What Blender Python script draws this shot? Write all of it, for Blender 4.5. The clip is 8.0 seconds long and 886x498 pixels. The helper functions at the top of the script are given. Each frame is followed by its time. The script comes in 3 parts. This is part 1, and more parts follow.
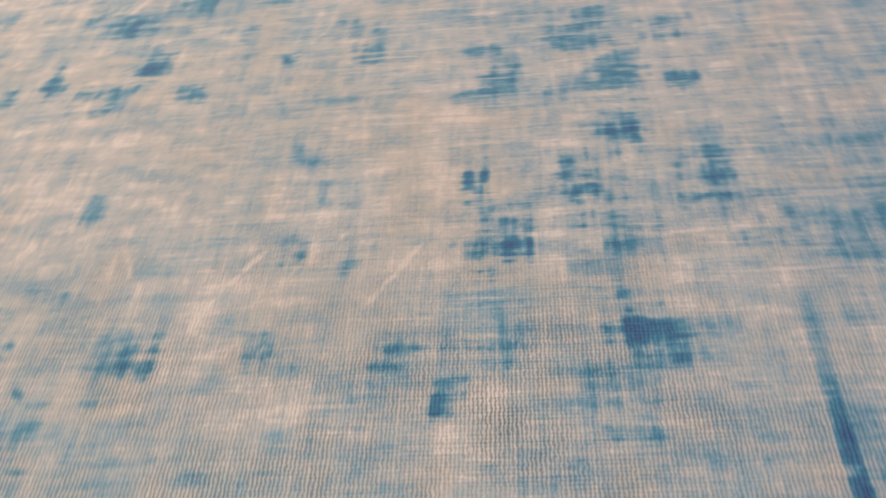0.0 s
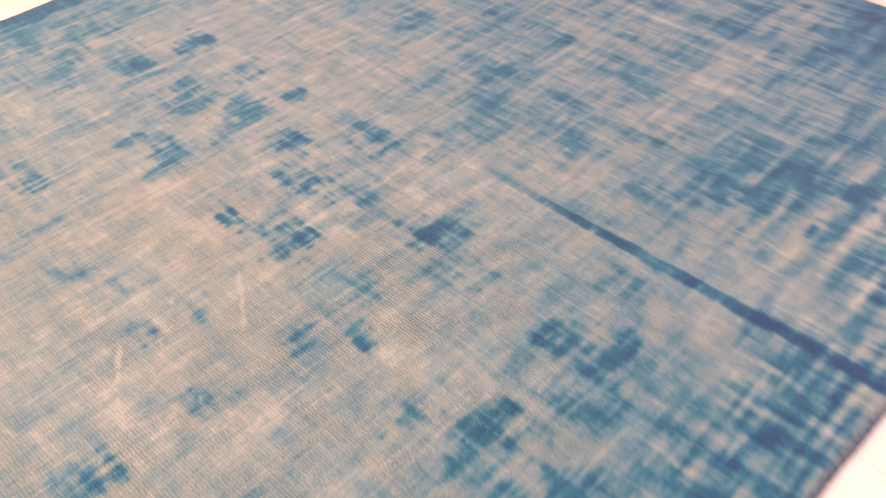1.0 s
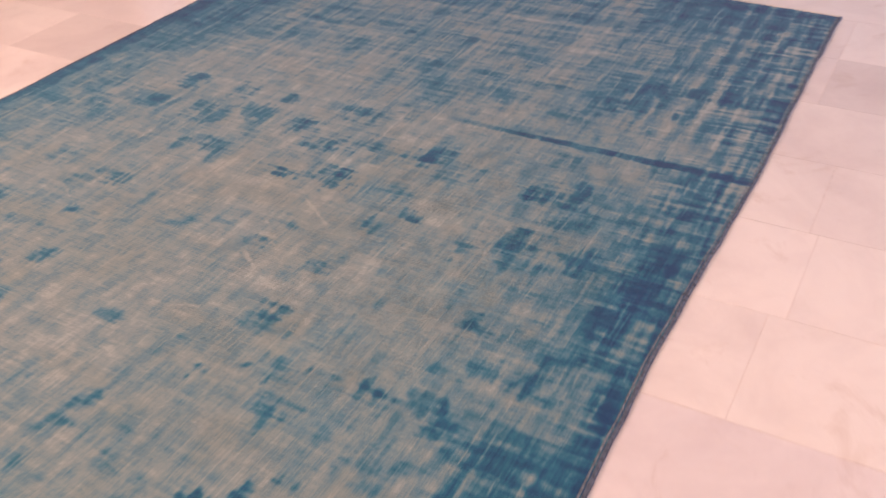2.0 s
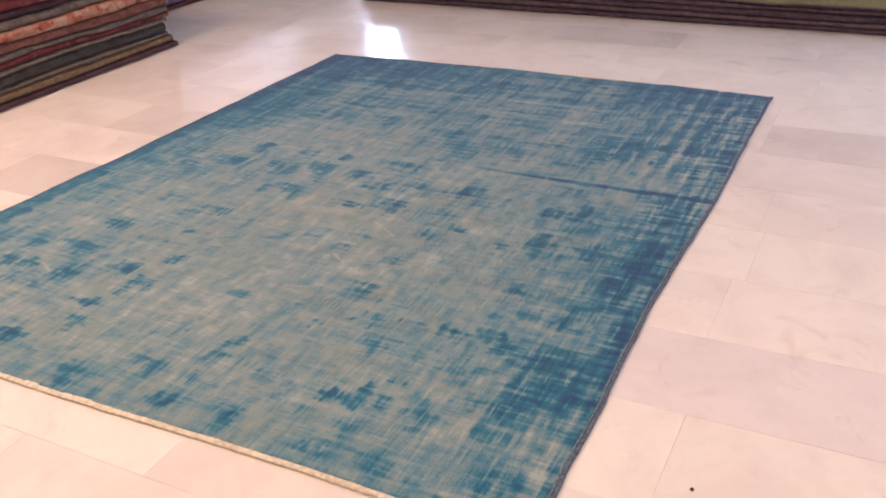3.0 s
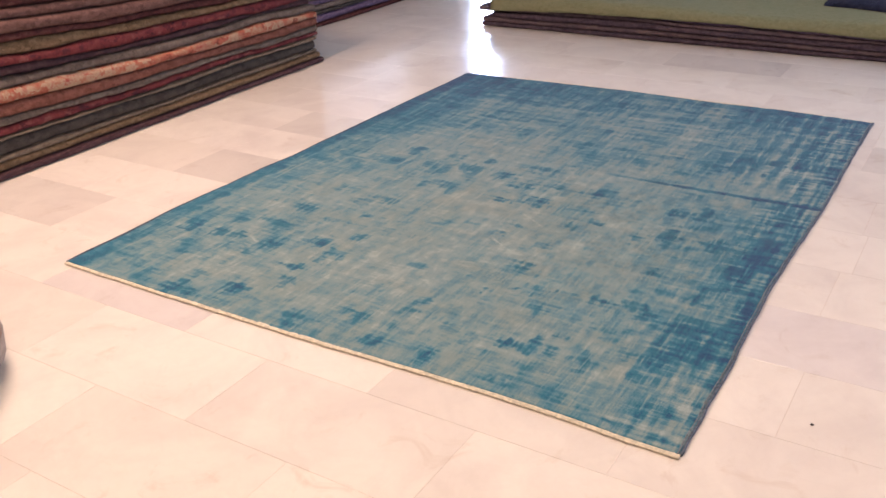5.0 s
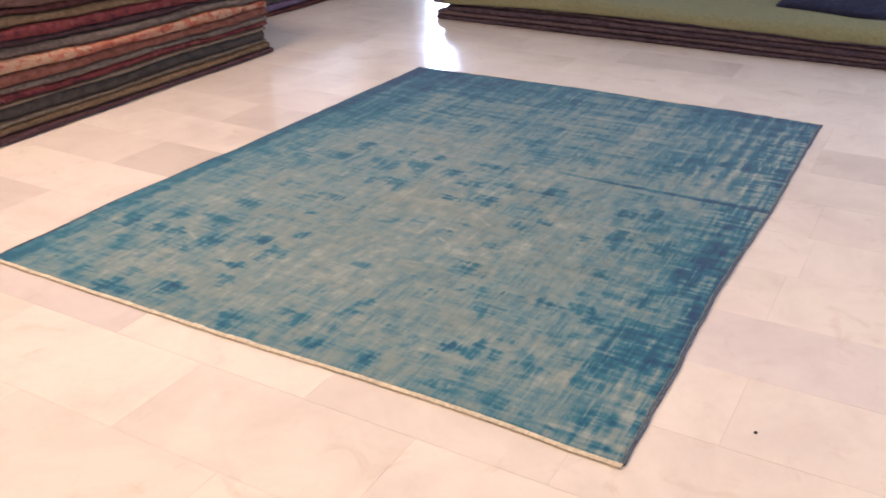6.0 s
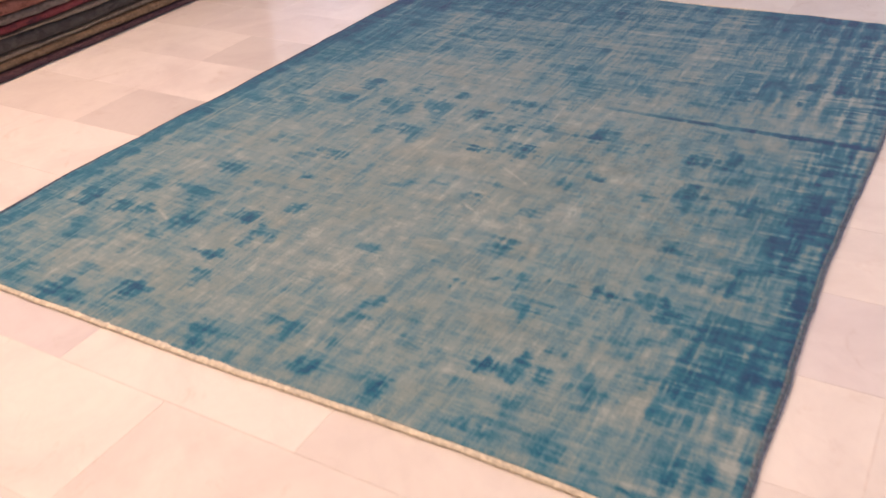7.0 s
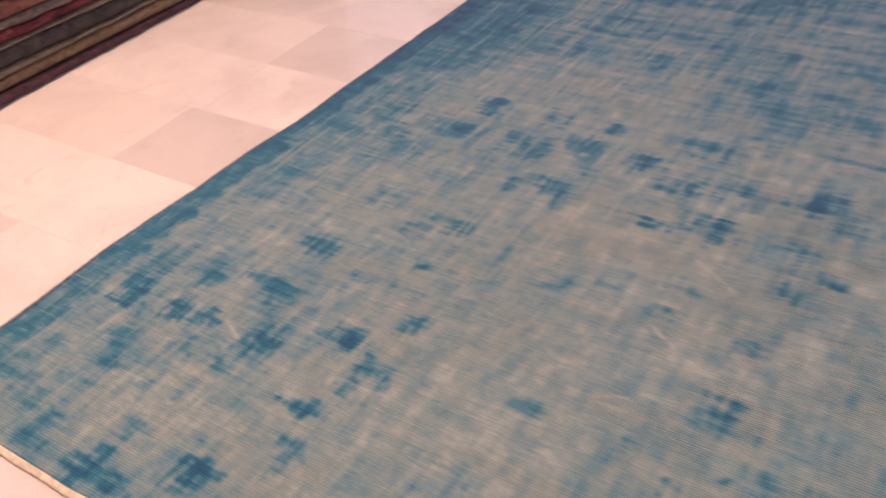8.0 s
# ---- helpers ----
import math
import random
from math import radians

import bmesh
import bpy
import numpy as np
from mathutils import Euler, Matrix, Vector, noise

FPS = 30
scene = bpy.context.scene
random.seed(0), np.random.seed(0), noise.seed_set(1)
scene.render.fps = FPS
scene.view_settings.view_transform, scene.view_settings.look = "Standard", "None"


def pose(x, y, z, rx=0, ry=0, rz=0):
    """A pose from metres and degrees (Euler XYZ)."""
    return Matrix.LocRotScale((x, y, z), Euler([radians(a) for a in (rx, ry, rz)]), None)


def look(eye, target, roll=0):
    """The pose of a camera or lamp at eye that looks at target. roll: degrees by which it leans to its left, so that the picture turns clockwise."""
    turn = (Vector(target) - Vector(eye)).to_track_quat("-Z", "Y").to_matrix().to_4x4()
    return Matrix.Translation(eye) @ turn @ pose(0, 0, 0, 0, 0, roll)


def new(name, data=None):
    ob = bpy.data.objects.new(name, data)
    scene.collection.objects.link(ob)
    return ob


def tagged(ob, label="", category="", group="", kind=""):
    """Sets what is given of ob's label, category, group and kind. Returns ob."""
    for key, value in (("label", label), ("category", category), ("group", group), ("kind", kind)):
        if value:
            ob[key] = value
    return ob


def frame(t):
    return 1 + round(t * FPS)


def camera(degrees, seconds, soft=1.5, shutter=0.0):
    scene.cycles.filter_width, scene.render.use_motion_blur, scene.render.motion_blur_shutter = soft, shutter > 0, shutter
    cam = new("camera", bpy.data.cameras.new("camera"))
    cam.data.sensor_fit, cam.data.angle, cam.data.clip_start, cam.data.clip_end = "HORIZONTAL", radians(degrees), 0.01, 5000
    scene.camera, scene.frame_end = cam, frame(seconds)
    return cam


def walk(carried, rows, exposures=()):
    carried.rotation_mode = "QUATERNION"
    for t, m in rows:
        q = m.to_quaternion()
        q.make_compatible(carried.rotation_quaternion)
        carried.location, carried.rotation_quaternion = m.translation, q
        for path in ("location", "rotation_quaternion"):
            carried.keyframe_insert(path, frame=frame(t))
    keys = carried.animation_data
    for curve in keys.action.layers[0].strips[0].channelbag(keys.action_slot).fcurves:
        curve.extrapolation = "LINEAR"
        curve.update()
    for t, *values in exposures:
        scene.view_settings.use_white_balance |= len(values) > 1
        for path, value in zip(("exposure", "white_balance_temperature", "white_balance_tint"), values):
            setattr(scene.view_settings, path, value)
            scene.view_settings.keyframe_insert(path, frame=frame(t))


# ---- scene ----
cam = camera(51.8, 8.0, 1.6, 0.4)
PATH = [
    (0, (-0.085, 0.006, 0.926), (-0.285, 1.397, -0.497), -8.5),
    (0.5, (-0.398, -0.014, 0.979), (0.071, 1.301, -0.453), -4.4),
    (1, (-0.793, -0.13, 1.067), (0.251, 0.922, -0.276), -1.8),
    (1.5, (-1.195, -0.28, 1.091), (0.012, 0.677, -0.184), -5.0),
    (2, (-1.649, -0.308, 1.159), (-0.263, 0.535, -0.01), -3.5),
    (2.2, (-1.835, -0.325, 1.195), (-0.402, 0.481, 0.057), -3.9),
    (3.3, (-2.571, -0.466, 1.209), (-0.985, 0.372, 0.325), -2.5),
    (3.5, (-2.699, -0.459, 1.252), (-1.132, 0.382, 0.337), -2.8),
    (4, (-2.856, -0.44, 1.289), (-1.294, 0.416, 0.379), -1.7),
    (4.5, (-2.912, -0.436, 1.3), (-1.373, 0.509, 0.441), -1.8),
    (4.7, (-2.925, -0.439, 1.307), (-1.404, 0.529, 0.442), -2.2),
    (5.8, (-2.933, -0.457, 1.321), (-1.389, 0.465, 0.446), -0.9),
    (6, (-2.851, -0.442, 1.305), (-1.288, 0.441, 0.423), -0.3),
    (6.5, (-2.556, -0.354, 1.254), (-1.075, 0.538, 0.249), -2.9),
    (7, (-2.317, -0.16, 1.192), (-0.877, 0.742, 0.136), -4.1),
    (7.5, (-2.041, 0.124, 1.218), (-0.59, 0.958, 0.123), -2.4),
    (8, (-1.727, 0.473, 1.195), (-0.435, 1.413, -0.007), -5.9),
]
EXPOSURES = [(0, 0.65, 6950, 42), (0.5, 0.73, 7000, 41), (1.0, 0.82, 7350, 47), (1.5, 0.33, 7150, 42), (2.0, 0.02, 6800, 43), (3.5, 0.05, 6400, 25), (4.5, 0.05, 6300, 24), (6.5, 0.02, 6250, 23), (7.0, 0.01, 6400, 30), (7.5, 0.01, 6650, 38), (8, -0.06, 6700, 41)]
walk(cam, [(t, look(eye, target, roll)) for t, eye, target, roll in PATH], EXPOSURES)

# ---- world and light ----
world = bpy.data.worlds.new("daylight")
scene.world = world
world.use_nodes = True
wn = world.node_tree.nodes
sky = wn.new("ShaderNodeTexSky")
sky.sky_type, sky.sun_disc = "NISHITA", False
sky.sun_elevation, sky.sun_rotation = radians(40), radians(60)
world.node_tree.links.new(sky.outputs[0], wn["Background"].inputs[0])
wn["Background"].inputs[1].default_value = 0.12


def area_lamp(name, at, target, sx, sy, watts, colour):
    data = bpy.data.lights.new(name, "AREA")
    data.shape, data.size, data.size_y, data.energy, data.color = "RECTANGLE", sx, sy, watts, colour
    lamp = new(name, data)
    lamp.matrix_world = look(at, target)
    return lamp


# warm ceiling panels over the near half of the room, daylight from the far door and the shop front
WARM = (1.0, 0.745, 0.535)
# no panel is in view; the third is added only as fill
PANELS = [(-0.9, 2.8, 86, WARM), (-2.5, 0.5, 48, (1.0, 0.765, 0.49)), (-0.6, -2.2, 34, (1.0, 0.78, 0.64))]
for px, py, watts, colour in PANELS:
    area_lamp("ceiling_lamp", (px, py, 2.80), (px, py, 0), 1.1, 0.5, watts, colour)
area_lamp("window_daylight", (3.2, -3.9, 1.7), (1.6, 1.2, 0.0), 3.0, 1.6, 142, (0.64, 0.81, 1.0))
area_lamp("doorway_daylight", (6.05, 4.59, 1.05), (1.0, 2.6, 0.3), 0.25, 2.0, 85, (0.48, 0.70, 1.0))


# ---- materials ----
def material(name, rough=0.8, metal=0.0):
    m = bpy.data.materials.new(name)
    m.use_nodes = True
    b = m.node_tree.nodes["Principled BSDF"]
    b.inputs["Roughness"].default_value, b.inputs["Metallic"].default_value = rough, metal
    return m, m.node_tree.nodes, m.node_tree.links, b


def node(nodes, kind, **values):
    n = nodes.new(kind)
    for key, value in values.items():
        n.inputs[key.replace("_", " ")].default_value = value
    return n


def ramp(nodes, links, source, stops):
    r = nodes.new("ShaderNodeValToRGB")
    el = r.color_ramp.elements
    while len(el) < len(stops):
        el.new(0.5)
    for e, (p, c) in zip(el, stops):
        e.position, e.color = p, (*c, 1)
    links.new(source, r.inputs[0])
    return r.outputs[0]


def maths(nodes, links, op, a, b=None):
    n = nodes.new("ShaderNodeMath")
    n.operation = op
    for i, v in enumerate((a, b)):
        if v is None:
            continue
        if isinstance(v, (int, float)):
            n.inputs[i].default_value = v
        else:
            links.new(v, n.inputs[i])
    return n.outputs[0]


def coords(nodes, links, scale=(1, 1, 1)):
    c = nodes.new("ShaderNodeTexCoord")
    m = nodes.new("ShaderNodeMapping")
    m.inputs["Scale"].default_value = scale
    links.new(c.outputs["Object"], m.inputs[0])
    return m.outputs[0]


def noise_tex(nodes, links, vec, scale, detail=4.0, rough=0.55, distortion=0.0):
    n = node(nodes, "ShaderNodeTexNoise", Scale=scale, Detail=detail, Roughness=rough, Distortion=distortion)
    links.new(vec, n.inputs["Vector"])
    return n.outputs["Fac"]


def bump(nodes, links, shader, height, strength, distance):
    b = node(nodes, "ShaderNodeBump", Strength=strength, Distance=distance)
    links.new(height, b.inputs["Height"])
    links.new(b.outputs[0], shader.inputs["Normal"])


def mixed(nodes, links, fac, a, b, mode="MIX"):
    n = nodes.new("ShaderNodeMix")
    n.data_type, n.blend_type = "RGBA", mode
    for i, v in ((0, fac), (6, a), (7, b)):
        if isinstance(v, (int, float)):
            n.inputs[i].default_value = v
        elif isinstance(v, tuple):
            n.inputs[i].default_value = (*v, 1)
        else:
            links.new(v, n.inputs[i])
    return n.outputs[2]


def plain(name, colour, rough=0.8, vary=0.15, scale=20.0, relief=0.2):
    m, n, l, b = material(name, rough)
    f = noise_tex(n, l, coords(n, l), scale, 6)
    lo = tuple(c * (1 - vary) for c in colour)
    hi = tuple(min(1, c * (1 + vary)) for c in colour)
    l.new(ramp(n, l, f, [(0.3, lo), (0.7, hi)]), b.inputs["Base Color"])
    bump(n, l, b, f, relief, 0.004)
    return m


def marble(name="marble_tile", tint=(1.0, 1.0, 1.0)):
    m, n, l, b = material(name, 0.16)
    v = coords(n, l)
    oi, ge = n.new("ShaderNodeObjectInfo"), n.new("ShaderNodeNewGeometry")
    pick = maths(n, l, "FRACT", maths(n, l, "ADD", oi.outputs["Random"], ge.outputs["Random Per Island"]))
    geo = n.new("ShaderNodeVectorMath")
    geo.operation = "ADD"
    l.new(ge.outputs["Position"], geo.inputs[0])
    l.new(pick, geo.inputs[1])
    cloud = noise_tex(n, l, geo.outputs[0], 3.0, 6, 0.6, 0.6)
    grain = noise_tex(n, l, geo.outputs[0], 40.0, 5, 0.6)
    vein = noise_tex(n, l, geo.outputs[0], 5.0, 8, 0.62, 1.6)
    line = maths(n, l, "ABSOLUTE", maths(n, l, "SUBTRACT", vein, 0.5))
    tone = ramp(n, l, pick, [(0.0, (0.715, 0.665, 0.60)), (0.06, (0.755, 0.71, 0.645)), (0.5, (0.79, 0.745, 0.678)), (0.93, (0.77, 0.72, 0.655)), (1.0, (0.715, 0.665, 0.61))])
    c = mixed(n, l, maths(n, l, "MULTIPLY", ramp(n, l, cloud, [(0.42, (0, 0, 0)), (0.72, (1, 1, 1))]), 0.55), tone, (0.58, 0.52, 0.49))
    c = mixed(n, l, maths(n, l, "MULTIPLY", ramp(n, l, line, [(0.0, (1, 1, 1)), (0.05, (0, 0, 0))]), 0.05), c, (0.50, 0.42, 0.37))
    stain = noise_tex(n, l, ge.outputs["Position"], 7.0, 7, 0.68, 0.8)
    c = mixed(n, l, maths(n, l, "MULTIPLY", ramp(n, l, stain, [(0.58, (0, 0, 0)), (0.72, (1, 1, 1))]), 0.34), c, (0.50, 0.38, 0.29))
    c = mixed(n, l, maths(n, l, "MULTIPLY", grain, 0.10), c, (0.55, 0.50, 0.46))
    c = mixed(n, l, 1.0, c, tint, "MULTIPLY")
    l.new(c, b.inputs["Base Color"])
    smear = noise_tex(n, l, ge.outputs["Position"], 4.0, 5, 0.6)
    l.new(ramp(n, l, smear, [(0.3, (0.09,) * 3), (0.75, (0.17,) * 3)]), b.inputs["Roughness"])
    bump(n, l, b, grain, 0.03, 0.001)
    return m


def rug_pile():
    m, n, l, b = material("overdyed_rug_pile", 0.95)
    b.inputs["Specular IOR Level"].default_value = 0.15
    b.inputs["Sheen Weight"].default_value = 0.15
    b.inputs["Sheen Roughness"].default_value = 0.5
    at = n.new("ShaderNodeAttribute")
    at.attribute_name = "dye"
    wa = n.new("ShaderNodeAttribute")
    wa.attribute_name = "fade"
    along = noise_tex(n, l, coords(n, l, (14, 260, 1)), 1.0, 5, 0.6)
    across = noise_tex(n, l, coords(n, l, (230, 16, 1)), 1.0, 5, 0.6)
    speck = noise_tex(n, l, coords(n, l), 140.0, 4, 0.7)
    blot = noise_tex(n, l, coords(n, l, (1, 1.4, 1)), 26.0, 5, 0.65)
    t = maths(n, l, "ADD", maths(n, l, "MULTIPLY", maths(n, l, "SUBTRACT", along, 0.5), 0.62), maths(n, l, "MULTIPLY", maths(n, l, "SUBTRACT", across, 0.5), 0.52))
    t = maths(n, l, "ADD", t, maths(n, l, "MULTIPLY", maths(n, l, "SUBTRACT", speck, 0.5), 0.55))
    t = maths(n, l, "ADD", t, maths(n, l, "MULTIPLY", maths(n, l, "SUBTRACT", blot, 0.5), 0.32))
    d = maths(n, l, "ADD", at.outputs["Fac"], t)
    d = maths(n, l, "ADD", maths(n, l, "MULTIPLY", d, 0.85), 0.12)
    c = ramp(n, l, d, [(0.0, (0.292, 0.354, 0.340)), (0.12, (0.216, 0.286, 0.284)), (0.256, (0.168, 0.255, 0.270)), (0.426, (0.088, 0.206, 0.258)), (0.63, (0.013, 0.138, 0.208)), (0.97, (0.011, 0.058, 0.140))])
    c = mixed(n, l, maths(n, l, "MULTIPLY", wa.outputs["Fac"], 0.24), c, (0.245, 0.25, 0.182))
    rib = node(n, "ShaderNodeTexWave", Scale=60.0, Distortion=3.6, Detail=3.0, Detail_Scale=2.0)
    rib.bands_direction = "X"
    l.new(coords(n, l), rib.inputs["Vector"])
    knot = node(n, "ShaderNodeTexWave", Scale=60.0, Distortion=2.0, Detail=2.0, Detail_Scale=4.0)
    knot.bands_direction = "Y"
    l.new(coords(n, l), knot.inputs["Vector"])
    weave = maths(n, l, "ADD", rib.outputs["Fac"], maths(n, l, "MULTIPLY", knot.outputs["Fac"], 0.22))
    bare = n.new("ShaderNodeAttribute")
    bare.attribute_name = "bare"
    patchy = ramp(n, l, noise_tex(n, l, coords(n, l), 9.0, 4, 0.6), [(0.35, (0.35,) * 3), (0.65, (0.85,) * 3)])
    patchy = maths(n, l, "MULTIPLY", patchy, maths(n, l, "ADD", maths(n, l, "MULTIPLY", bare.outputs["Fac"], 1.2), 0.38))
    # shade in the grooves between ribs, darkened into the pile colour
    furrow_shade = maths(n, l, "MULTIPLY", maths(n, l, "SUBTRACT", 1.08, weave), 0.75)
    furrow_shade.node.use_clamp = True
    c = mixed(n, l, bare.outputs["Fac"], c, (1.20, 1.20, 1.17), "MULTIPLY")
    c = mixed(n, l, maths(n, l, "MULTIPLY", furrow_shade, patchy), c, (0.25, 0.26, 0.27), "MULTIPLY")
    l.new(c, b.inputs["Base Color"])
    h = maths(n, l, "ADD", weave, maths(n, l, "MULTIPLY", speck, 1.2))
    bump(n, l, b, h, 0.35, 0.002)
    return m


def carpet(name, stops, scale=14.0, rough=0.95):
    """A woven carpet edge: patches of its colours, strung along the fold, with a ribbed nap."""
    m, n, l, b = material(name, rough)
    b.inputs["Specular IOR Level"].default_value = 0.12
    v = node(n, "ShaderNodeTexVoronoi", Scale=scale)
    jitter = node(n, "ShaderNodeTexNoise", Scale=scale * 2.5, Detail=3.0)
    l.new(coords(n, l, (1, 1.3, 1.6)), jitter.inputs["Vector"])
    shift = n.new("ShaderNodeVectorMath")
    shift.operation = "MULTIPLY_ADD"
    l.new(jitter.outputs["Color"], shift.inputs[0])
    shift.inputs[1].default_value = (1.4 / scale,) * 3
    l.new(coords(n, l, (1, 1.3, 1.6)), shift.inputs[2])
    l.new(shift.outputs[0], v.inputs["Vector"])
    sep = n.new("ShaderNodeSeparateColor")
    l.new(v.outputs["Color"], sep.inputs[0])
    soft = noise_tex(n, l, coords(n, l), scale * 1.4, 5, 0.65)
    f = maths(n, l, "ADD", maths(n, l, "MULTIPLY", sep.outputs[0], 0.32), maths(n, l, "MULTIPLY", soft, 0.68))
    c = ramp(n, l, f, stops)
    nap = noise_tex(n, l, coords(n, l, (3.2, 1, 1)), 120.0, 4, 0.7)
    c = mixed(n, l, maths(n, l, "MULTIPLY", nap, 0.38), c, tuple(x * 0.55 for x in stops[0][1]))
    l.new(c, b.inputs["Base Color"])
    bump(n, l, b, maths(n, l, "ADD", nap, soft), 0.6, 0.006)
    return m


MARBLE = marble()
GREY_MARBLE = marble("grey_marble_tile", (0.88, 0.875, 0.885))
LILAC_MARBLE = marble("lilac_marble_tile", (0.92, 0.92, 0.97))
GROUT = plain("grout", (0.62, 0.52, 0.44), 0.9, 0.2, 60)
PLASTER = plain("plaster_wall", (0.66, 0.60, 0.54), 0.9, 0.06, 4)
CEILING = plain("ceiling_paint", (0.78, 0.75, 0.70), 0.9, 0.03, 5)
METAL = plain("painted_metal", (0.55, 0.55, 0.56), 0.4, 0.05, 10)
PILE = rug_pile()
WEBBING = plain("cream_webbing", (0.60, 0.545, 0.43), 0.95, 0.28, 90, 0.7)
SELVEDGE = plain("slate_blue_overcast_edge", (0.085, 0.11, 0.145), 0.95, 0.5, 110, 0.7)
SELVEDGE_LIGHT = plain("grey_overcast_yarn", (0.15, 0.175, 0.20), 0.95, 0.6, 110, 0.7)
FRINGE = plain("cream_fringe", (0.50, 0.43, 0.36), 0.95, 0.3, 60, 0.5)
LEATHER = plain("brown_leather", (0.22, 0.085, 0.03), 0.45, 0.25, 30, 0.3)
TAUPE = plain("taupe_felt", (0.30, 0.25, 0.22), 0.9, 0.15, 60, 0.3)


# ---- building helpers ----
def mesh_object(name, verts, faces, mat, parent=None, label="", smooth=False):
    me = bpy.data.meshes.new(name)
    me.from_pydata([tuple(v) for v in verts], [], [tuple(f) for f in faces])
    me.update()
    if smooth:
        me.shade_smooth()
    me.materials.append(mat)
    ob = new(name, me)
    ob.parent = parent
    if label:
        tagged(ob, label)
    return ob


def part(name, bm, mat, parent, label=""):
    me = bpy.data.meshes.new(name)
    bm.to_mesh(me)
    bm.free()
    me.materials.append(mat)
    ob = new(name, me)
    ob.parent = parent
    if label:
        tagged(ob, label)
    return ob


def box(bm, lo, hi, bevel=0.0):
    r = bmesh.ops.create_cube(bm, size=1)
    for v in r["verts"]:
        v.co = Vector([lo[i] + (v.co[i] + 0.5) * (hi[i] - lo[i]) for i in range(3)])
    if bevel:
        edges = list({e for v in r["verts"] for e in v.link_edges})
        bmesh.ops.bevel(bm, geom=edges, offset=bevel, segments=2, affect="EDGES")


def slab(name, lo, hi, mat, label="", category="", bevel=0.0, kind="structure"):
    bm = bmesh.new()
    box(bm, lo, hi, bevel)
    return tagged(part(name, bm, mat, None), label, category, kind=kind)


def value_noise(x, y, sx, sy, seed):
    """Smooth noise between 0 and 1 with cells of sx by sy metres."""
    rng = np.random.default_rng(seed)
    g = rng.random((128, 128))
    u, v = x / sx + 1000.0, y / sy + 1000.0
    i, j = np.floor(u).astype(int), np.floor(v).astype(int)
    a, b = u - i, v - j
    a, b = a * a * (3 - 2 * a), b * b * (3 - 2 * b)
    i0, i1, j0, j1 = i % 128, (i + 1) % 128, j % 128, (j + 1) % 128
    return (g[i0, j0] * (1 - a) * (1 - b) + g[i1, j0] * a * (1 - b) + g[i0, j1] * (1 - a) * b + g[i1, j1] * a * b)


def step(e0, e1, x):
    t = np.clip((x - e0) / (e1 - e0), 0, 1)
    return t * t * (3 - 2 * t)


# ---- the room ----
X0, X1, Y0, Y1, H = -5.0, 6.0, -4.0, 5.4, 2.9
T = 0.15
DOOR_Y0, DOOR_Y1, DOOR_H = 4.45, 4.72, 2.1
WIN_X0, WIN_X1, WIN_Z0, WIN_Z1 = 1.7, 4.7, 0.9, 2.5

floor = slab("floor", (X0 - T, Y0 - T, -0.12), (X1 + T, Y1 + T, -0.0008), GROUT, "pale marble tiled showroom floor with fine joints", "floor")
slab("wall_west", (X0 - T, Y0 - T, -0.006), (X0, Y1 + T, H), PLASTER, "plain cream plaster wall", "wall")
bm = bmesh.new()
box(bm, (X0, Y0 - T, -0.006), (WIN_X0, Y0, H))
box(bm, (WIN_X1, Y0 - T, -0.006), (X1, Y0, H))
box(bm, (WIN_X0, Y0 - T, -0.006), (WIN_X1, Y0, WIN_Z0))
box(bm, (WIN_X0, Y0 - T, WIN_Z1), (WIN_X1, Y0, H))
tagged(part("wall_south", bm, PLASTER, None), "plain cream wall with a wide shop window opening", "wall", kind="structure")
slab("wall_north", (X0, Y1, -0.006), (X1, Y1 + T, H), PLASTER, "plain cream plaster wall", "wall")
bm = bmesh.new()
box(bm, (X1, Y0 - T, -0.006), (X1 + T, DOOR_Y0, H))
box(bm, (X1, DOOR_Y1, -0.006), (X1 + T, Y1 + T, H))
box(bm, (X1, DOOR_Y0, DOOR_H), (X1 + T, DOOR_Y1, H))
tagged(part("wall_east", bm, PLASTER, None), "plain cream wall with a tall narrow daylight opening", "wall", kind="structure")
slab("ceiling", (X0 - T, Y0 - T, H), (X1 + T, Y1 + T, H + 0.12), CEILING, "plain off-white ceiling", "ceiling")

# the bright street beyond the opening
glow, gn, gl, gb = material("daylight_beyond", 1.0)
gb.inputs["Emission Color"].default_value = (0.86, 0.93, 1.0, 1)
gb.inputs["Emission Strength"].default_value = 8.0
mesh_b = bmesh.new()
box(mesh_b, (X1 + 1.2, 2.5, -0.12), (X1 + 1.25, 7.0, 3.2))
tagged(part("backdrop", mesh_b, glow, None), "bright white daylight outside the opening", "backdrop", kind="structure")

for px, py, watts, colour in PANELS:
    lampthing = tagged(new("ceiling_light"), "unseen white rectangular ceiling light panel", "ceiling light", "ceiling lights")
    lampthing.location = (px, py, H)
    bm = bmesh.new()
    box(bm, (-0.60, -0.30, -0.07), (0.60, 0.30, -0.001), 0.006)
    part("frame", bm, METAL, lampthing)


# ---- the overdyed rug ----
RX0, RX1, RW = -1.287, 1.350, 2.07
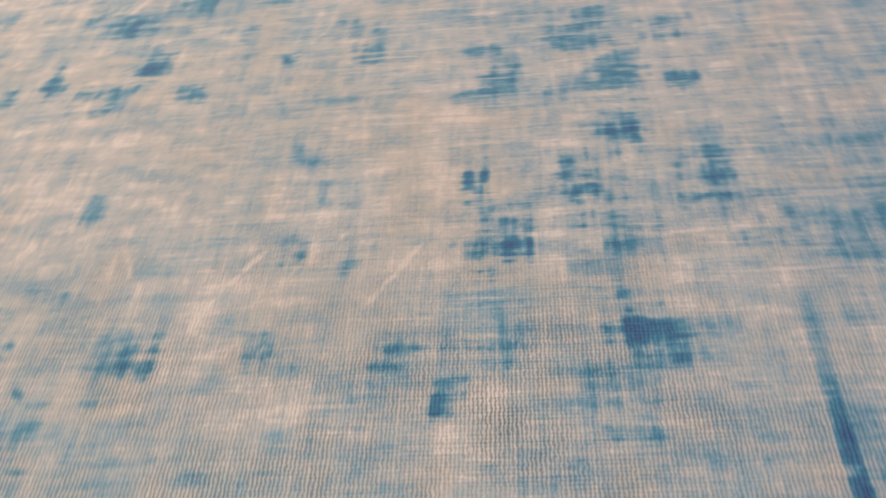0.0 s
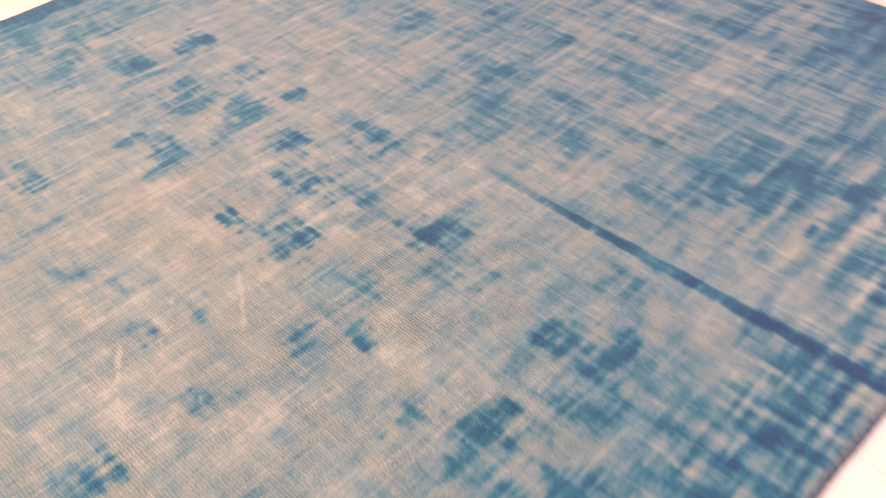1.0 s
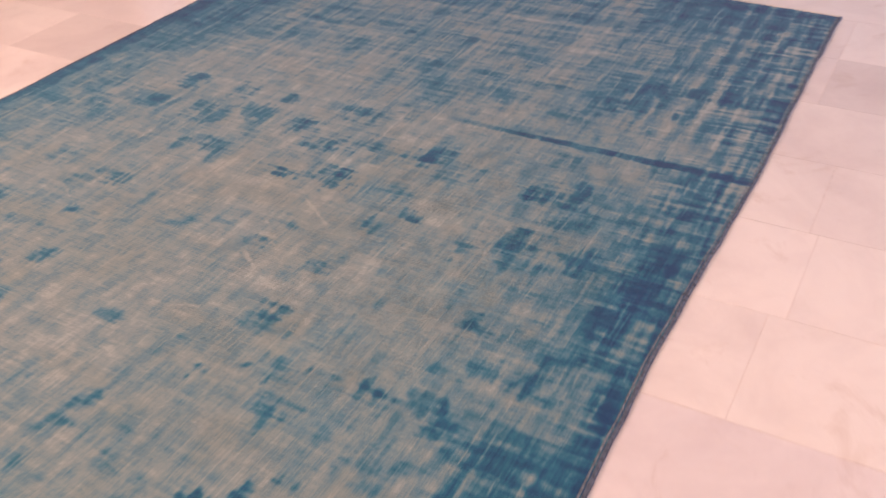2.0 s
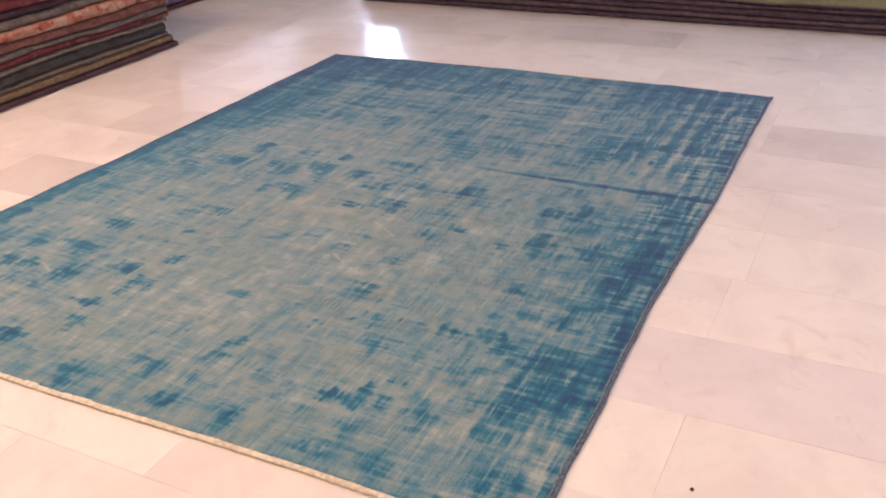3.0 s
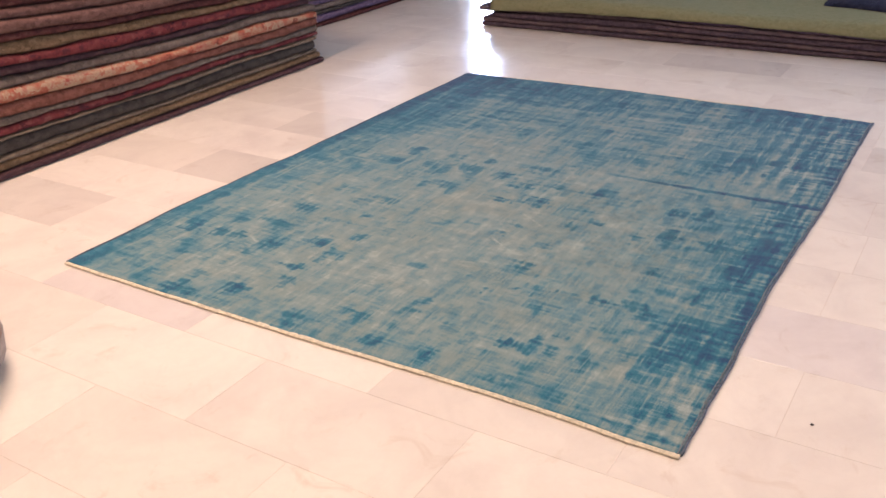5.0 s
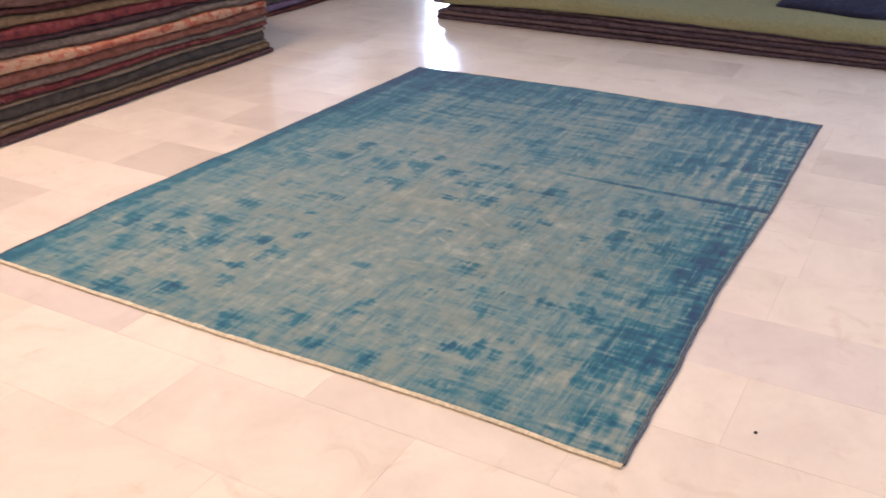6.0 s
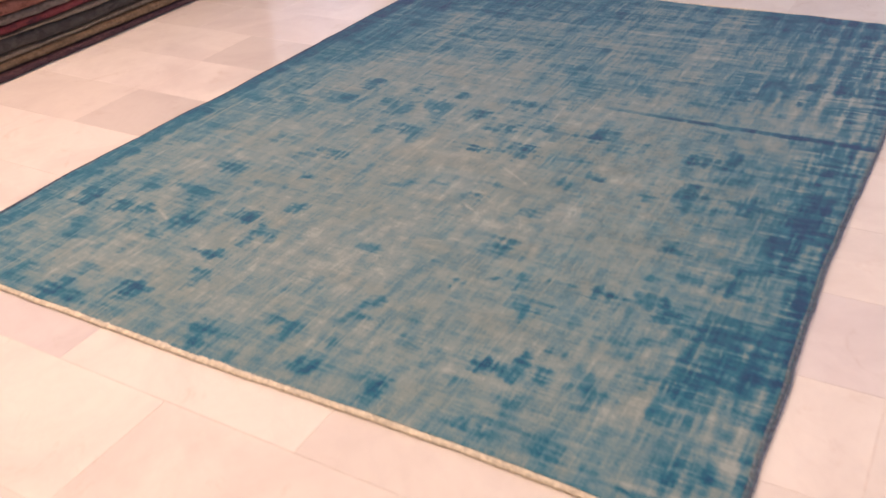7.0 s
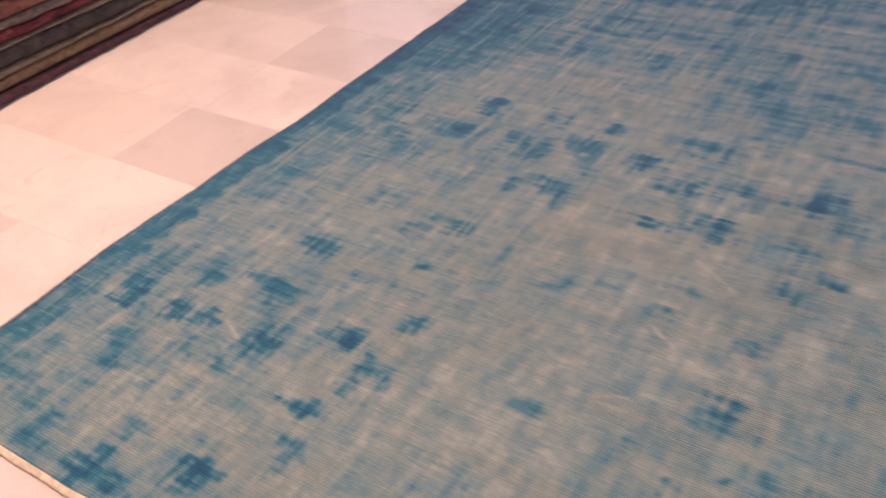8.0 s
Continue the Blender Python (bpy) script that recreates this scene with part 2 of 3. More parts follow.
# worn blossoms and leaves left in the pile, from deep to faint: x, y, radius
DEEP_A = [
    (-1.27, 1.56, 0.013), (-1.26, 0.19, 0.011), (-1.24, 1.57, 0.033), (-1.24, 1.65, 0.035), (-1.21, 0.9, 0.018), (-1.2, 0.72, 0.02),
    (-1.16, 1.45, 0.032), (-1.05, 0.54, 0.019), (-1.04, 0.58, 0.022), (-1.03, 0.45, 0.019), (-1.01, 0.49, 0.014), (-0.96, 1.39, 0.022),
    (-0.95, 0.18, 0.02), (-0.88, 0.03, 0.025), (-0.88, 1.92, 0.024), (-0.87, 1.57, 0.041), (-0.86, 0.17, 0.028), (-0.86, 1.71, 0.023),
    (-0.86, 1.78, 0.023), (-0.84, 0.09, 0.034), (-0.83, 1.94, 0.039), (-0.77, 1.41, 0.032), (-0.76, 0.18, 0.037), (-0.75, 0.03, 0.027),
    (-0.74, 0.27, 0.026), (-0.73, 0.42, 0.021), (-0.72, 0.09, 0.026), (-0.7, 0.33, 0.025),
]
DEEP_B = [
    (-0.58, 0.17, 0.033), (-0.52, 1.41, 0.015), (-0.51, 0.16, 0.019), (-0.48, 0.33, 0.029), (-0.46, 0.73, 0.024), (-0.34, 0.12, 0.015),
    (-0.21, 0.64, 0.013), (-0.2, 0.25, 0.031), (-0.2, 0.4, 0.037), (-0.16, 1.03, 0.025), (-0.13, 0.89, 0.032), (-0.11, 0.07, 0.034),
    (-0.11, 0.93, 0.02), (-0.01, 1.02, 0.038), (-0.0, 0.41, 0.027), (0.01, 0.38, 0.035), (0.03, 0.34, 0.022), (0.06, 0.33, 0.02),
    (0.06, 0.74, 0.048), (0.06, 1.15, 0.029), (0.16, 1.63, 0.031), (0.18, 1.04, 0.033), (0.49, 0.44, 0.029), (0.5, 0.25, 0.022),
    (0.52, 0.39, 0.028), (0.6, 0.39, 0.037), (0.63, 0.25, 0.033), (0.63, 0.34, 0.03),
]
CLEAR_A = [
    (-1.26, 1.15, 0.014), (-1.25, 0.72, 0.014), (-1.24, 1.77, 0.039), (-1.23, 0.34, 0.03), (-1.22, 0.26, 0.017), (-1.22, 0.48, 0.02),
    (-1.22, 1.16, 0.023), (-1.18, 0.09, 0.025), (-1.16, 1.41, 0.015), (-1.13, 0.88, 0.022), (-1.12, 0.98, 0.024), (-1.11, 1.04, 0.014),
    (-1.06, 1.69, 0.014), (-1.06, 1.77, 0.018), (-1.05, 0.48, 0.019), (-1.04, 0.18, 0.022), (-1.04, 0.32, 0.031), (-1.03, 0.89, 0.014),
    (-1.03, 1.33, 0.018), (-0.96, 0.87, 0.019), (-0.95, 0.25, 0.021), (-0.95, 0.44, 0.012), (-0.95, 1.69, 0.014), (-0.88, 1.33, 0.02),
    (-0.87, 0.33, 0.026), (-0.84, 0.56, 0.025), (-0.82, 1.32, 0.022), (-0.81, 0.74, 0.011), (-0.79, 0.61, 0.007), (-0.77, 0.68, 0.008),
]
CLEAR_B = [
    (-0.74, 1.78, 0.023), (-0.73, 1.61, 0.015), (-0.73, 1.65, 0.018), (-0.73, 1.82, 0.027), (-0.68, 1.32, 0.018), (-0.62, 0.34, 0.017),
    (-0.62, 0.73, 0.016), (-0.56, 1.65, 0.027), (-0.38, 0.12, 0.029), (-0.38, 0.17, 0.039), (-0.37, 0.08, 0.022), (-0.37, 1.41, 0.019),
    (-0.28, 0.36, 0.024), (-0.27, 0.72, 0.02), (-0.24, 0.31, 0.019), (-0.22, 0.08, 0.019), (-0.2, 0.43, 0.027), (-0.2, 0.67, 0.012),
    (-0.16, 0.41, 0.019), (-0.16, 1.4, 0.015), (-0.14, 0.94, 0.022), (-0.13, 1.3, 0.028), (-0.12, 1.94, 0.041), (-0.08, 0.32, 0.035),
    (-0.07, 1.8, 0.031), (-0.03, 0.09, 0.029), (-0.03, 0.18, 0.025), (-0.01, 1.86, 0.05), (-0.0, 1.42, 0.037), (-0.0, 1.62, 0.049),
]
CLEAR_C = [
    (0.01, 0.43, 0.022), (0.01, 1.69, 0.041), (0.03, 1.47, 0.029), (0.04, 0.91, 0.031), (0.04, 1.29, 0.027), (0.04, 1.86, 0.046),
    (0.07, 1.3, 0.035), (0.07, 1.35, 0.02), (0.16, 1.27, 0.018), (0.17, 1.44, 0.025), (0.18, 1.27, 0.014), (0.24, 0.93, 0.029),
    (0.36, 1.92, 0.081), (0.38, 0.54, 0.018), (0.4, 0.5, 0.017), (0.41, 0.32, 0.016), (0.41, 0.72, 0.033), (0.42, 0.96, 0.035),
    (0.44, 0.73, 0.036), (0.53, 1.06, 0.057), (0.54, 0.98, 0.07), (0.57, 1.31, 0.045), (0.62, 0.06, 0.068), (0.72, 0.11, 0.054),
    (1.28, 0.03, 0.072), (1.32, 0.32, 0.049), (1.33, 0.94, 0.071), (1.34, 0.7, 0.07),
]
FAINT_A = [
    (-1.22, 0.41, 0.029), (-1.18, 1.83, 0.021), (-1.15, 1.96, 0.03), (-1.14, 1.23, 0.019), (-1.14, 1.62, 0.02), (-1.13, 0.44, 0.031),
    (-1.12, 0.57, 0.017), (-1.11, 0.79, 0.017), (-1.09, 0.65, 0.017), (-1.08, 1.33, 0.018), (-1.07, 0.72, 0.022), (-1.07, 1.94, 0.02),
    (-1.04, 1.59, 0.011), (-0.98, 1.04, 0.012), (-0.98, 1.84, 0.02), (-0.95, 1.61, 0.015), (-0.9, 0.4, 0.013), (-0.86, 1.28, 0.012),
    (-0.84, 0.27, 0.013), (-0.82, 0.33, 0.016), (-0.78, 1.62, 0.012), (-0.77, 1.03, 0.017), (-0.76, 0.84, 0.011),
]
FAINT_B = [
    (-0.75, 0.61, 0.021), (-0.74, 1.93, 0.03), (-0.72, 0.51, 0.008), (-0.72, 0.56, 0.006), (-0.7, 1.71, 0.02), (-0.67, 0.72, 0.021),
    (-0.62, 1.51, 0.012), (-0.57, 0.26, 0.024), (-0.46, 1.94, 0.041), (-0.45, 1.13, 0.018), (-0.44, 0.89, 0.013), (-0.43, 0.93, 0.011),
    (-0.43, 1.54, 0.017), (-0.4, 1.04, 0.011), (-0.37, 1.46, 0.024), (-0.35, 0.88, 0.013), (-0.34, 1.64, 0.023), (-0.34, 1.91, 0.037),
    (-0.32, 1.94, 0.049), (-0.27, 0.49, 0.02), (-0.27, 0.69, 0.025), (-0.19, 1.79, 0.045), (-0.17, 1.26, 0.021),
]
FAINT_C = [
    (-0.13, 0.73, 0.026), (-0.13, 1.7, 0.037), (-0.12, 1.25, 0.032), (-0.11, 1.34, 0.019), (-0.02, 1.27, 0.017), (-0.01, 0.85, 0.022),
    (-0.0, 0.65, 0.024), (0.01, 1.66, 0.047), (0.02, 0.26, 0.029), (0.02, 0.6, 0.019), (0.17, 0.41, 0.028), (0.36, 0.89, 0.038),
    (0.39, 1.77, 0.079), (0.54, 0.82, 0.051), (0.54, 1.67, 0.078), (0.64, 1.17, 0.054), (0.75, 1.44, 0.046), (0.85, 0.74, 0.065),
    (1.08, 1.72, 0.085), (1.12, 1.04, 0.085), (1.2, 2.05, 0.085),
]
# old folds that show as pale scratches: x0, y0, x1, y1
FOLDS = [
    (-0.47, 0.925, -0.526, 0.84), (-0.526, 0.84, -0.562, 0.758), (-0.565, 0.856, -0.515, 0.845), (-0.23, 0.939, -0.326, 0.789), (-0.41, 0.915, -0.435, 0.85),
    (-0.434, 1.539, -0.52, 1.392), (-0.831, 1.703, -0.886, 1.59), (-0.353, 0.957, -0.387, 0.908), (-0.076, 0.731, -0.13, 0.675), (-0.70, 0.95, -0.66, 0.86),
]


def rug_dye(x, y):
    """How much blue is left in the pile (0 worn grey to 1 deep navy), with some cool far daylight mixed in, and where
    bare warm warp shows.
    """
    wob = (value_noise(x, y, 0.035, 0.035, 1) - 0.5) * 0.035 + (value_noise(x, y, 0.012, 0.012, 41) - 0.5) * 0.016
    wob2 = (value_noise(x, y, 0.030, 0.030, 2) - 0.5) * 0.035 + (value_noise(x, y, 0.012, 0.012, 42) - 0.5) * 0.016
    u, v = x + wob, y + wob2
    # threads both ways: long wear marks along the warp and across it
    warp = 0.32 * (value_noise(x, y, 0.20, 0.013, 51) - 0.5) + 0.26 * (value_noise(x, y, 0.06, 0.007, 52) - 0.5)
    weft = 0.30 * (value_noise(x, y, 0.013, 0.15, 53) - 0.5) + 0.26 * (value_noise(x, y, 0.007, 0.05, 54) - 0.5)
    thread = warp + weft
    d = 0.15 + 0.12 * (value_noise(x, y, 0.034, 0.034, 16) - 0.5) + 0.14 * (value_noise(x, y, 0.015, 0.015, 17) - 0.5) + 0.16 * (value_noise(x, y, 0.26, 0.26, 3) - 0.5) + 0.10 * (value_noise(x, y, 0.08, 0.08, 4) - 0.5)
    # borders: deep along the south side, narrow on the north side, bluer towards the far end
    edge = v + 0.16 * (value_noise(x, y, 0.12, 0.10, 5) - 0.5) + 0.12 * thread
    deep = step(-1.25, -0.85, u) * (1 - step(0.05, 0.30, u))
    d += (1 - step(0.05, 0.27, edge)) * (0.14 + 0.18 * deep * value_noise(x, y, 0.30, 0.030, 45) * value_noise(x, y, 0.09, 0.09, 46) ** 0.5 + 0.16 * deep * (1 - step(0.10, 0.22, edge)) + 0.05 * deep + 1.6 * thread) + 0.10 * (1 - step(0.2, 0.6, edge))
    north = step(RW - 0.42, RW - 0.10, v + 0.16 * (value_noise(x, y, 0.15, 0.10, 6) - 0.5))
    d += north * (0.10 + 0.22 * step(-0.3, 0.3, u)) + 0.34 * step(RW - 0.075, RW - 0.045, v)
    # far dye plus a painted cool cast of the daylight there
    far = step(0.05, 0.9, u)
    d += 0.24 * far + 0.30 * step(0.98, 1.30, u + 0.10 * (value_noise(x, y, 0.1, 0.1, 43) - 0.5))
    d += 0.10 * (1 - step(-1.29, -1.10, u))
    # plaid wear: pale and blue bands both ways, strongest in the far third
    lengthwise = value_noise(x, y, 1.3, 0.034, 7) - 0.5
    crosswise = value_noise(x, y, 0.030, 0.8, 8) - 0.5
    d += (0.05 + 0.40 * far) * lengthwise + (0.05 + 0.32 * far) * crosswise
    for yy, w in ((0.200, 0.012), (0.262, 0.013), (0.332, 0.009), (0.125, 0.007)):
        d -= 0.36 * np.exp(-((y - yy + 0.3 * wob2) / w) ** 2) * step(0.28, 0.40, u) * (0.5 + value_noise(x, y, 0.10, 0.02, 44))
    d += 0.20 * np.exp(-(((u - 0.58) / 0.11) ** 2 + ((v - 0.42) / 0.15) ** 2))
    d += 0.9 * far * thread + (1 - far) * (0.42 * thread + 0.25 * (value_noise(x, y, 0.05, 0.022, 55) - 0.5))
    # small broken motifs in loose rows
    cell = value_noise(x, y, 0.050, 0.055, 9)
    d += (0.10 + 0.16 * far) * step(0.68, 0.86, cell + 0.25 * thread) * (0.3 + 0.7 * value_noise(x, y, 0.014, 0.014, 10))
    for motifs, depth in ((DEEP_A + DEEP_B, 0.70), (CLEAR_A + CLEAR_B + CLEAR_C, 0.48), (FAINT_A + FAINT_B + FAINT_C, 0.37)):
        for mx, my, size in motifs:
            r = min(1.35 * size, 0.010 + 0.95 * size, 0.046)
            near = (np.abs(x - mx) < 2.5 * r) & (np.abs(y - my) < 2.5 * r)
            q = np.sqrt(((u[near] - mx) / (0.92 * r)) ** 2 + ((v[near] - my) / r) ** 2)
            lobes = value_noise(x[near], y[near], 0.026, 0.024, 11) + 0.5 * value_noise(x[near], y[near], 0.010, 0.009, 15)
            ragged = 0.55 * (lobes - 0.75) + 1.9 * thread[near] + 0.5 * (value_noise(x[near], y[near], 0.018, 0.006, 19) - 0.5)
            cover = step(-0.2, 1.15, 1.08 - 0.80 * q + ragged)
            d[near] += cover * np.maximum(depth + 0.7 * thread[near] - d[near], 0)
            d[near] += 0.07 * (1 - step(0.6, 1.7, q))
    # pale hearts of the large blossom and of the one beside it
    d -= 0.30 * np.exp(-(((u + 0.006) / 0.007) ** 2 + ((v - 1.01) / 0.014) ** 2))
    d -= 0.30 * np.exp(-(((u + 0.452) / 0.008) ** 2 + ((v - 0.722) / 0.010) ** 2))
    # one dark bar woven across from the south edge, thinning out
    width = 0.017 * (1 - 0.45 * step(0.1, 0.8, y))
    bar = (1 - step(width * 0.6, width * 1.15, np.abs(x - 0.252 + 0.15 * wob))) * (1 - 0.65 * step(0.50, 0.70, y)) * (1 - step(0.68, 0.88, y)) * (0.55 + 0.9 * value_noise(x, y, 0.05, 0.035, 20))
    d += bar * (0.42 + 0.45 * value_noise(x, y, 0.05, 0.06, 12))
    # worn through: sparse pale dashes along and across
    dashes = step(0.78, 0.92, value_noise(x, y, 0.08, 0.006, 61)) + 0.8 * step(0.82, 0.95, value_noise(x, y, 0.006, 0.06, 62))
    d -= dashes * (0.11 + 0.36 * np.clip(d, 0, 1))
    for k, (ax, ay, bx, by) in enumerate(FOLDS):
        length = math.hypot(bx - ax, by - ay)
        s = ((x - ax) * (bx - ax) + (y - ay) * (by - ay)) / length
        off = np.abs((x - ax) * (by - ay) - (y - ay) * (bx - ax)) / length + 0.5 * np.abs(wob)
        d -= (0.5 if k < 3 else 0.26) * (1 - step(0.0025, 0.008, off)) * step(0, 0.03, s) * (1 - step(length - 0.03, length, s))
    d = np.where(d > 0.78, 0.78 + 0.6 * (d - 0.78), d)
    fade = 0.6 * step(0.45, 0.80, value_noise(x, y, 0.20, 0.20, 13)) * np.exp(-(((x + 0.45) / 0.6) ** 2 + ((y - 1.0) / 0.6) ** 2))
    fade += 0.6 * step(0.55, 0.85, value_noise(x, y, 0.07, 0.06, 14))
    fade *= 1 - step(0.20, 0.45, d)
    # pile worn down to the ribbed ground, most of all beside the south border
    bare = np.exp(-(((x + 0.25) / 0.55) ** 2 + ((y - 0.50) / 0.42) ** 2)) * (0.6 + 0.6 * value_noise(x, y, 0.12, 0.12, 18))
    return d, np.clip(fade, 0, 1), np.clip(bare, 0, 1)


def rug_edge(s, seed):
    """Slight waves of a hand-made edge, in metres."""
    return 0.011 * (value_noise(s, s * 0, 0.40, 1, seed) - 0.5) + 0.004 * (value_noise(s, s * 0, 0.07, 1, seed + 1) - 0.5)


def rug_height(x, y):
    return 0.0065 + 0.003 * (value_noise(x, y, 0.35, 0.35, 21) - 0.5) + 0.0012 * (value_noise(x, y, 0.05, 0.05, 22) - 0.5)


def make_rug():
    rug = tagged(new("rug"), "worn overdyed teal blue vintage rug lying on the floor", "rug")
    rug.location = (0, 0, 0)
    nx, ny = 740, 580
    gx, gy = np.meshgrid(np.linspace(0, 1, nx), np.linspace(0, 1, ny), indexing="ij")
    along, across = RX0 + gx * (RX1 - RX0), gy * RW
    # the cloth is not quite square: the north side swells slightly near its west end, the two ends bow
    south = rug_edge(gx * 2.6, 31) + 0.009 * np.exp(-(((along + 0.45) / 0.5) ** 2))
    north = rug_edge(gx * 2.6, 33) + 0.022 * np.exp(-(((along + 0.75) / 0.50) ** 2)) + 0.003 * np.sin(along * 14.0) * (along < 0.2)
    near = rug_edge(gy * 2.07, 35) + 0.010 * np.exp(-(((across - 0.55) / 0.35) ** 2)) - 0.006 * step(1.2, 1.9, across)
    far = rug_edge(gy * 2.07, 37) + 0.022 * np.sin(math.pi * gy)
    x = RX0 + near + gx * (RX1 - RX0 + far - near)
    y = south + gy * (RW + north - south)
    d, f, w = rug_dye(x, y)
    z = rug_height(x, y)
    top = np.stack([x, y, z], -1).reshape(-1, 3)
    i, j = np.meshgrid(np.arange(nx - 1), np.arange(ny - 1), indexing="ij")
    a = (i * ny + j).ravel()
    quads = np.stack([a, a + ny, a + ny + 1, a + 1], -1)
    # skirt down to the floor
    rim = np.concatenate([np.arange(nx) * ny, (nx - 1) * ny + np.arange(1, ny), np.arange(nx - 2, -1, -1) * ny + ny - 1, np.arange(ny - 2, 0, -1)])
    low = top[rim].copy()
    low[:, 2] = 0.0005
    k = np.arange(len(rim))
    k2 = (k + 1) % len(rim)
    skirt = np.stack([rim[k], len(top) + k, len(top) + k2, rim[k2]], -1)
    me = bpy.data.meshes.new("rug_body")
    verts = np.concatenate([top, low])
    me.from_pydata(verts.tolist(), [], np.concatenate([quads, skirt]).tolist())
    me.update()
    me.shade_smooth()
    for key, values in (("dye", d.ravel()), ("fade", f.ravel()), ("bare", w.ravel())):
        at = me.attributes.new(key, "FLOAT", "POINT")
        at.data.foreach_set("value", np.concatenate([values, values[rim]]).astype(np.float32))
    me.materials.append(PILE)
    pile = new("rug_body", me)
    pile.parent = rug

    def cord(name, pts, ry, rz, mat, label, seed):
        """A soft cord along pts: an uneven flattened tube."""
        rng = np.random.default_rng(seed)
        verts, faces, sides = [], [], 8
        for q, p in enumerate(pts):
            t = (pts[min(q + 1, len(pts) - 1)] - pts[max(q - 1, 0)]).normalized()
            side = Vector((-t.y, t.x, 0))
            w = 1 + 0.25 * (rng.random() - 0.5)
            for c in range(sides):
                ang = 2 * math.pi * c / sides
                verts.append(p + side * (ry * w * math.cos(ang)) + Vector((0, 0, rz * w * math.sin(ang))))
        for q in range(len(pts) - 1):
            for c in range(sides):
                a0, a1 = q * sides + c, q * sides + (c + 1) % sides
                faces.append((a0, a1, a1 + sides, a0 + sides))
        faces.append(tuple(range(sides))[::-1])
        faces.append(tuple((len(pts) - 1) * sides + c for c in range(sides)))
        mesh_object(name, verts, faces, mat, rug, label, True)

    def line(side, n, off=0.0, z=0.0085):
        rows = {"near": (top.reshape(nx, ny, 3)[0], (-1, 0)), "far": (top.reshape(nx, ny, 3)[-1], (1, 0)), "south": (top.reshape(nx, ny, 3)[:, 0], (0, -1)), "north": (top.reshape(nx, ny, 3)[:, -1], (0, 1))}
        row, out = rows[side]
        pick = row[np.linspace(0, len(row) - 1, n).astype(int)]
        return [Vector((p[0] + out[0] * off, p[1] + out[1] * off, z)) for p in pick]

    cord("end_webbing", line("near", 400, 0.004, 0.0034), 0.0105, 0.0032, WEBBING, "frayed cream cotton end webbing", 1)
    cord("end_webbing", line("far", 400, 0.003, 0.0042), 0.007, 0.0040, WEBBING, "thin frayed cream end webbing", 2)
    cord("selvedge", line("south", 400, 0.001, 0.0048), 0.0046, 0.0046, SELVEDGE, "dark slate blue overcast selvedge", 3)
    cord("selvedge", line("north", 400, 0.001, 0.0048), 0.0046, 0.0046, SELVEDGE, "dark slate blue overcast selvedge", 4)
    cord("edge_stitching", line("south", 400, -0.007, 0.0062), 0.0022, 0.0020, SELVEDGE_LIGHT, "grey stitched yarn line", 5)
    return rug


make_rug()


# ---- stacks of folded rugs ----
MAROON = carpet("maroon_carpet", [(0.25, (0.045, 0.018, 0.020)), (0.5, (0.10, 0.034, 0.034)), (0.75, (0.15, 0.07, 0.06))], 40)
AUBERGINE = carpet("aubergine_carpet", [(0.25, (0.045, 0.024, 0.030)), (0.5, (0.085, 0.045, 0.052)), (0.75, (0.12, 0.07, 0.07))], 36)
OLIVE = carpet("olive_gold_carpet", [(0.25, (0.100, 0.066, 0.040)), (0.5, (0.19, 0.126, 0.076)), (0.75, (0.28, 0.19, 0.12))], 50)
TAN = carpet("tan_grey_carpet", [(0.25, (0.12, 0.095, 0.075)), (0.5, (0.20, 0.155, 0.12)), (0.75, (0.25, 0.20, 0.155))], 45)
CHARCOAL = carpet("charcoal_carpet", [(0.25, (0.036, 0.032, 0.031)), (0.5, (0.068, 0.060, 0.056)), (0.75, (0.095, 0.083, 0.075))], 30)
RED = carpet("red_patterned_carpet", [(0.28, (0.055, 0.020, 0.028)), (0.45, (0.16, 0.035, 0.040)), (0.62, (0.21, 0.055, 0.055)), (0.75, (0.26, 0.11, 0.10))], 26)
GREY = carpet("stone_grey_carpet", [(0.25, (0.090, 0.070, 0.062)), (0.5, (0.165, 0.130, 0.112)), (0.75, (0.23, 0.185, 0.155))], 42)
RUST = carpet("rust_carpet", [(0.25, (0.12, 0.048, 0.036)), (0.5, (0.21, 0.085, 0.065)), (0.75, (0.28, 0.13, 0.10))], 38)
FLORAL = carpet("coral_floral_carpet", [(0.25, (0.11, 0.04, 0.032)), (0.36, (0.38, 0.11, 0.075)), (0.48, (0.42, 0.20, 0.13)), (0.58, (0.46, 0.34, 0.24)), (0.74, (0.36, 0.09, 0.07))], 20)
BROWN = carpet("mauve_brown_carpet", [(0.25, (0.085, 0.044, 0.040)), (0.5, (0.15, 0.080, 0.070)), (0.75, (0.20, 0.115, 0.10))], 40)
VIOLET = carpet("violet_carpet", [(0.25, (0.085, 0.060, 0.110)), (0.5, (0.15, 0.105, 0.18)), (0.75, (0.22, 0.16, 0.23))], 36)
NAVY = carpet("navy_carpet", [(0.25, (0.014, 0.017, 0.036)), (0.5, (0.026, 0.031, 0.066)), (0.75, (0.042, 0.048, 0.09))], 30)
MAUVE = carpet("dusty_mauve_carpet", [(0.25, (0.088, 0.066, 0.086)), (0.5, (0.14, 0.104, 0.124)), (0.75, (0.20, 0.152, 0.158))], 30)
PLUM = carpet("plum_carpet", [(0.25, (0.055, 0.040, 0.060)), (0.5, (0.095, 0.070, 0.095)), (0.75, (0.135, 0.10, 0.125))], 34)
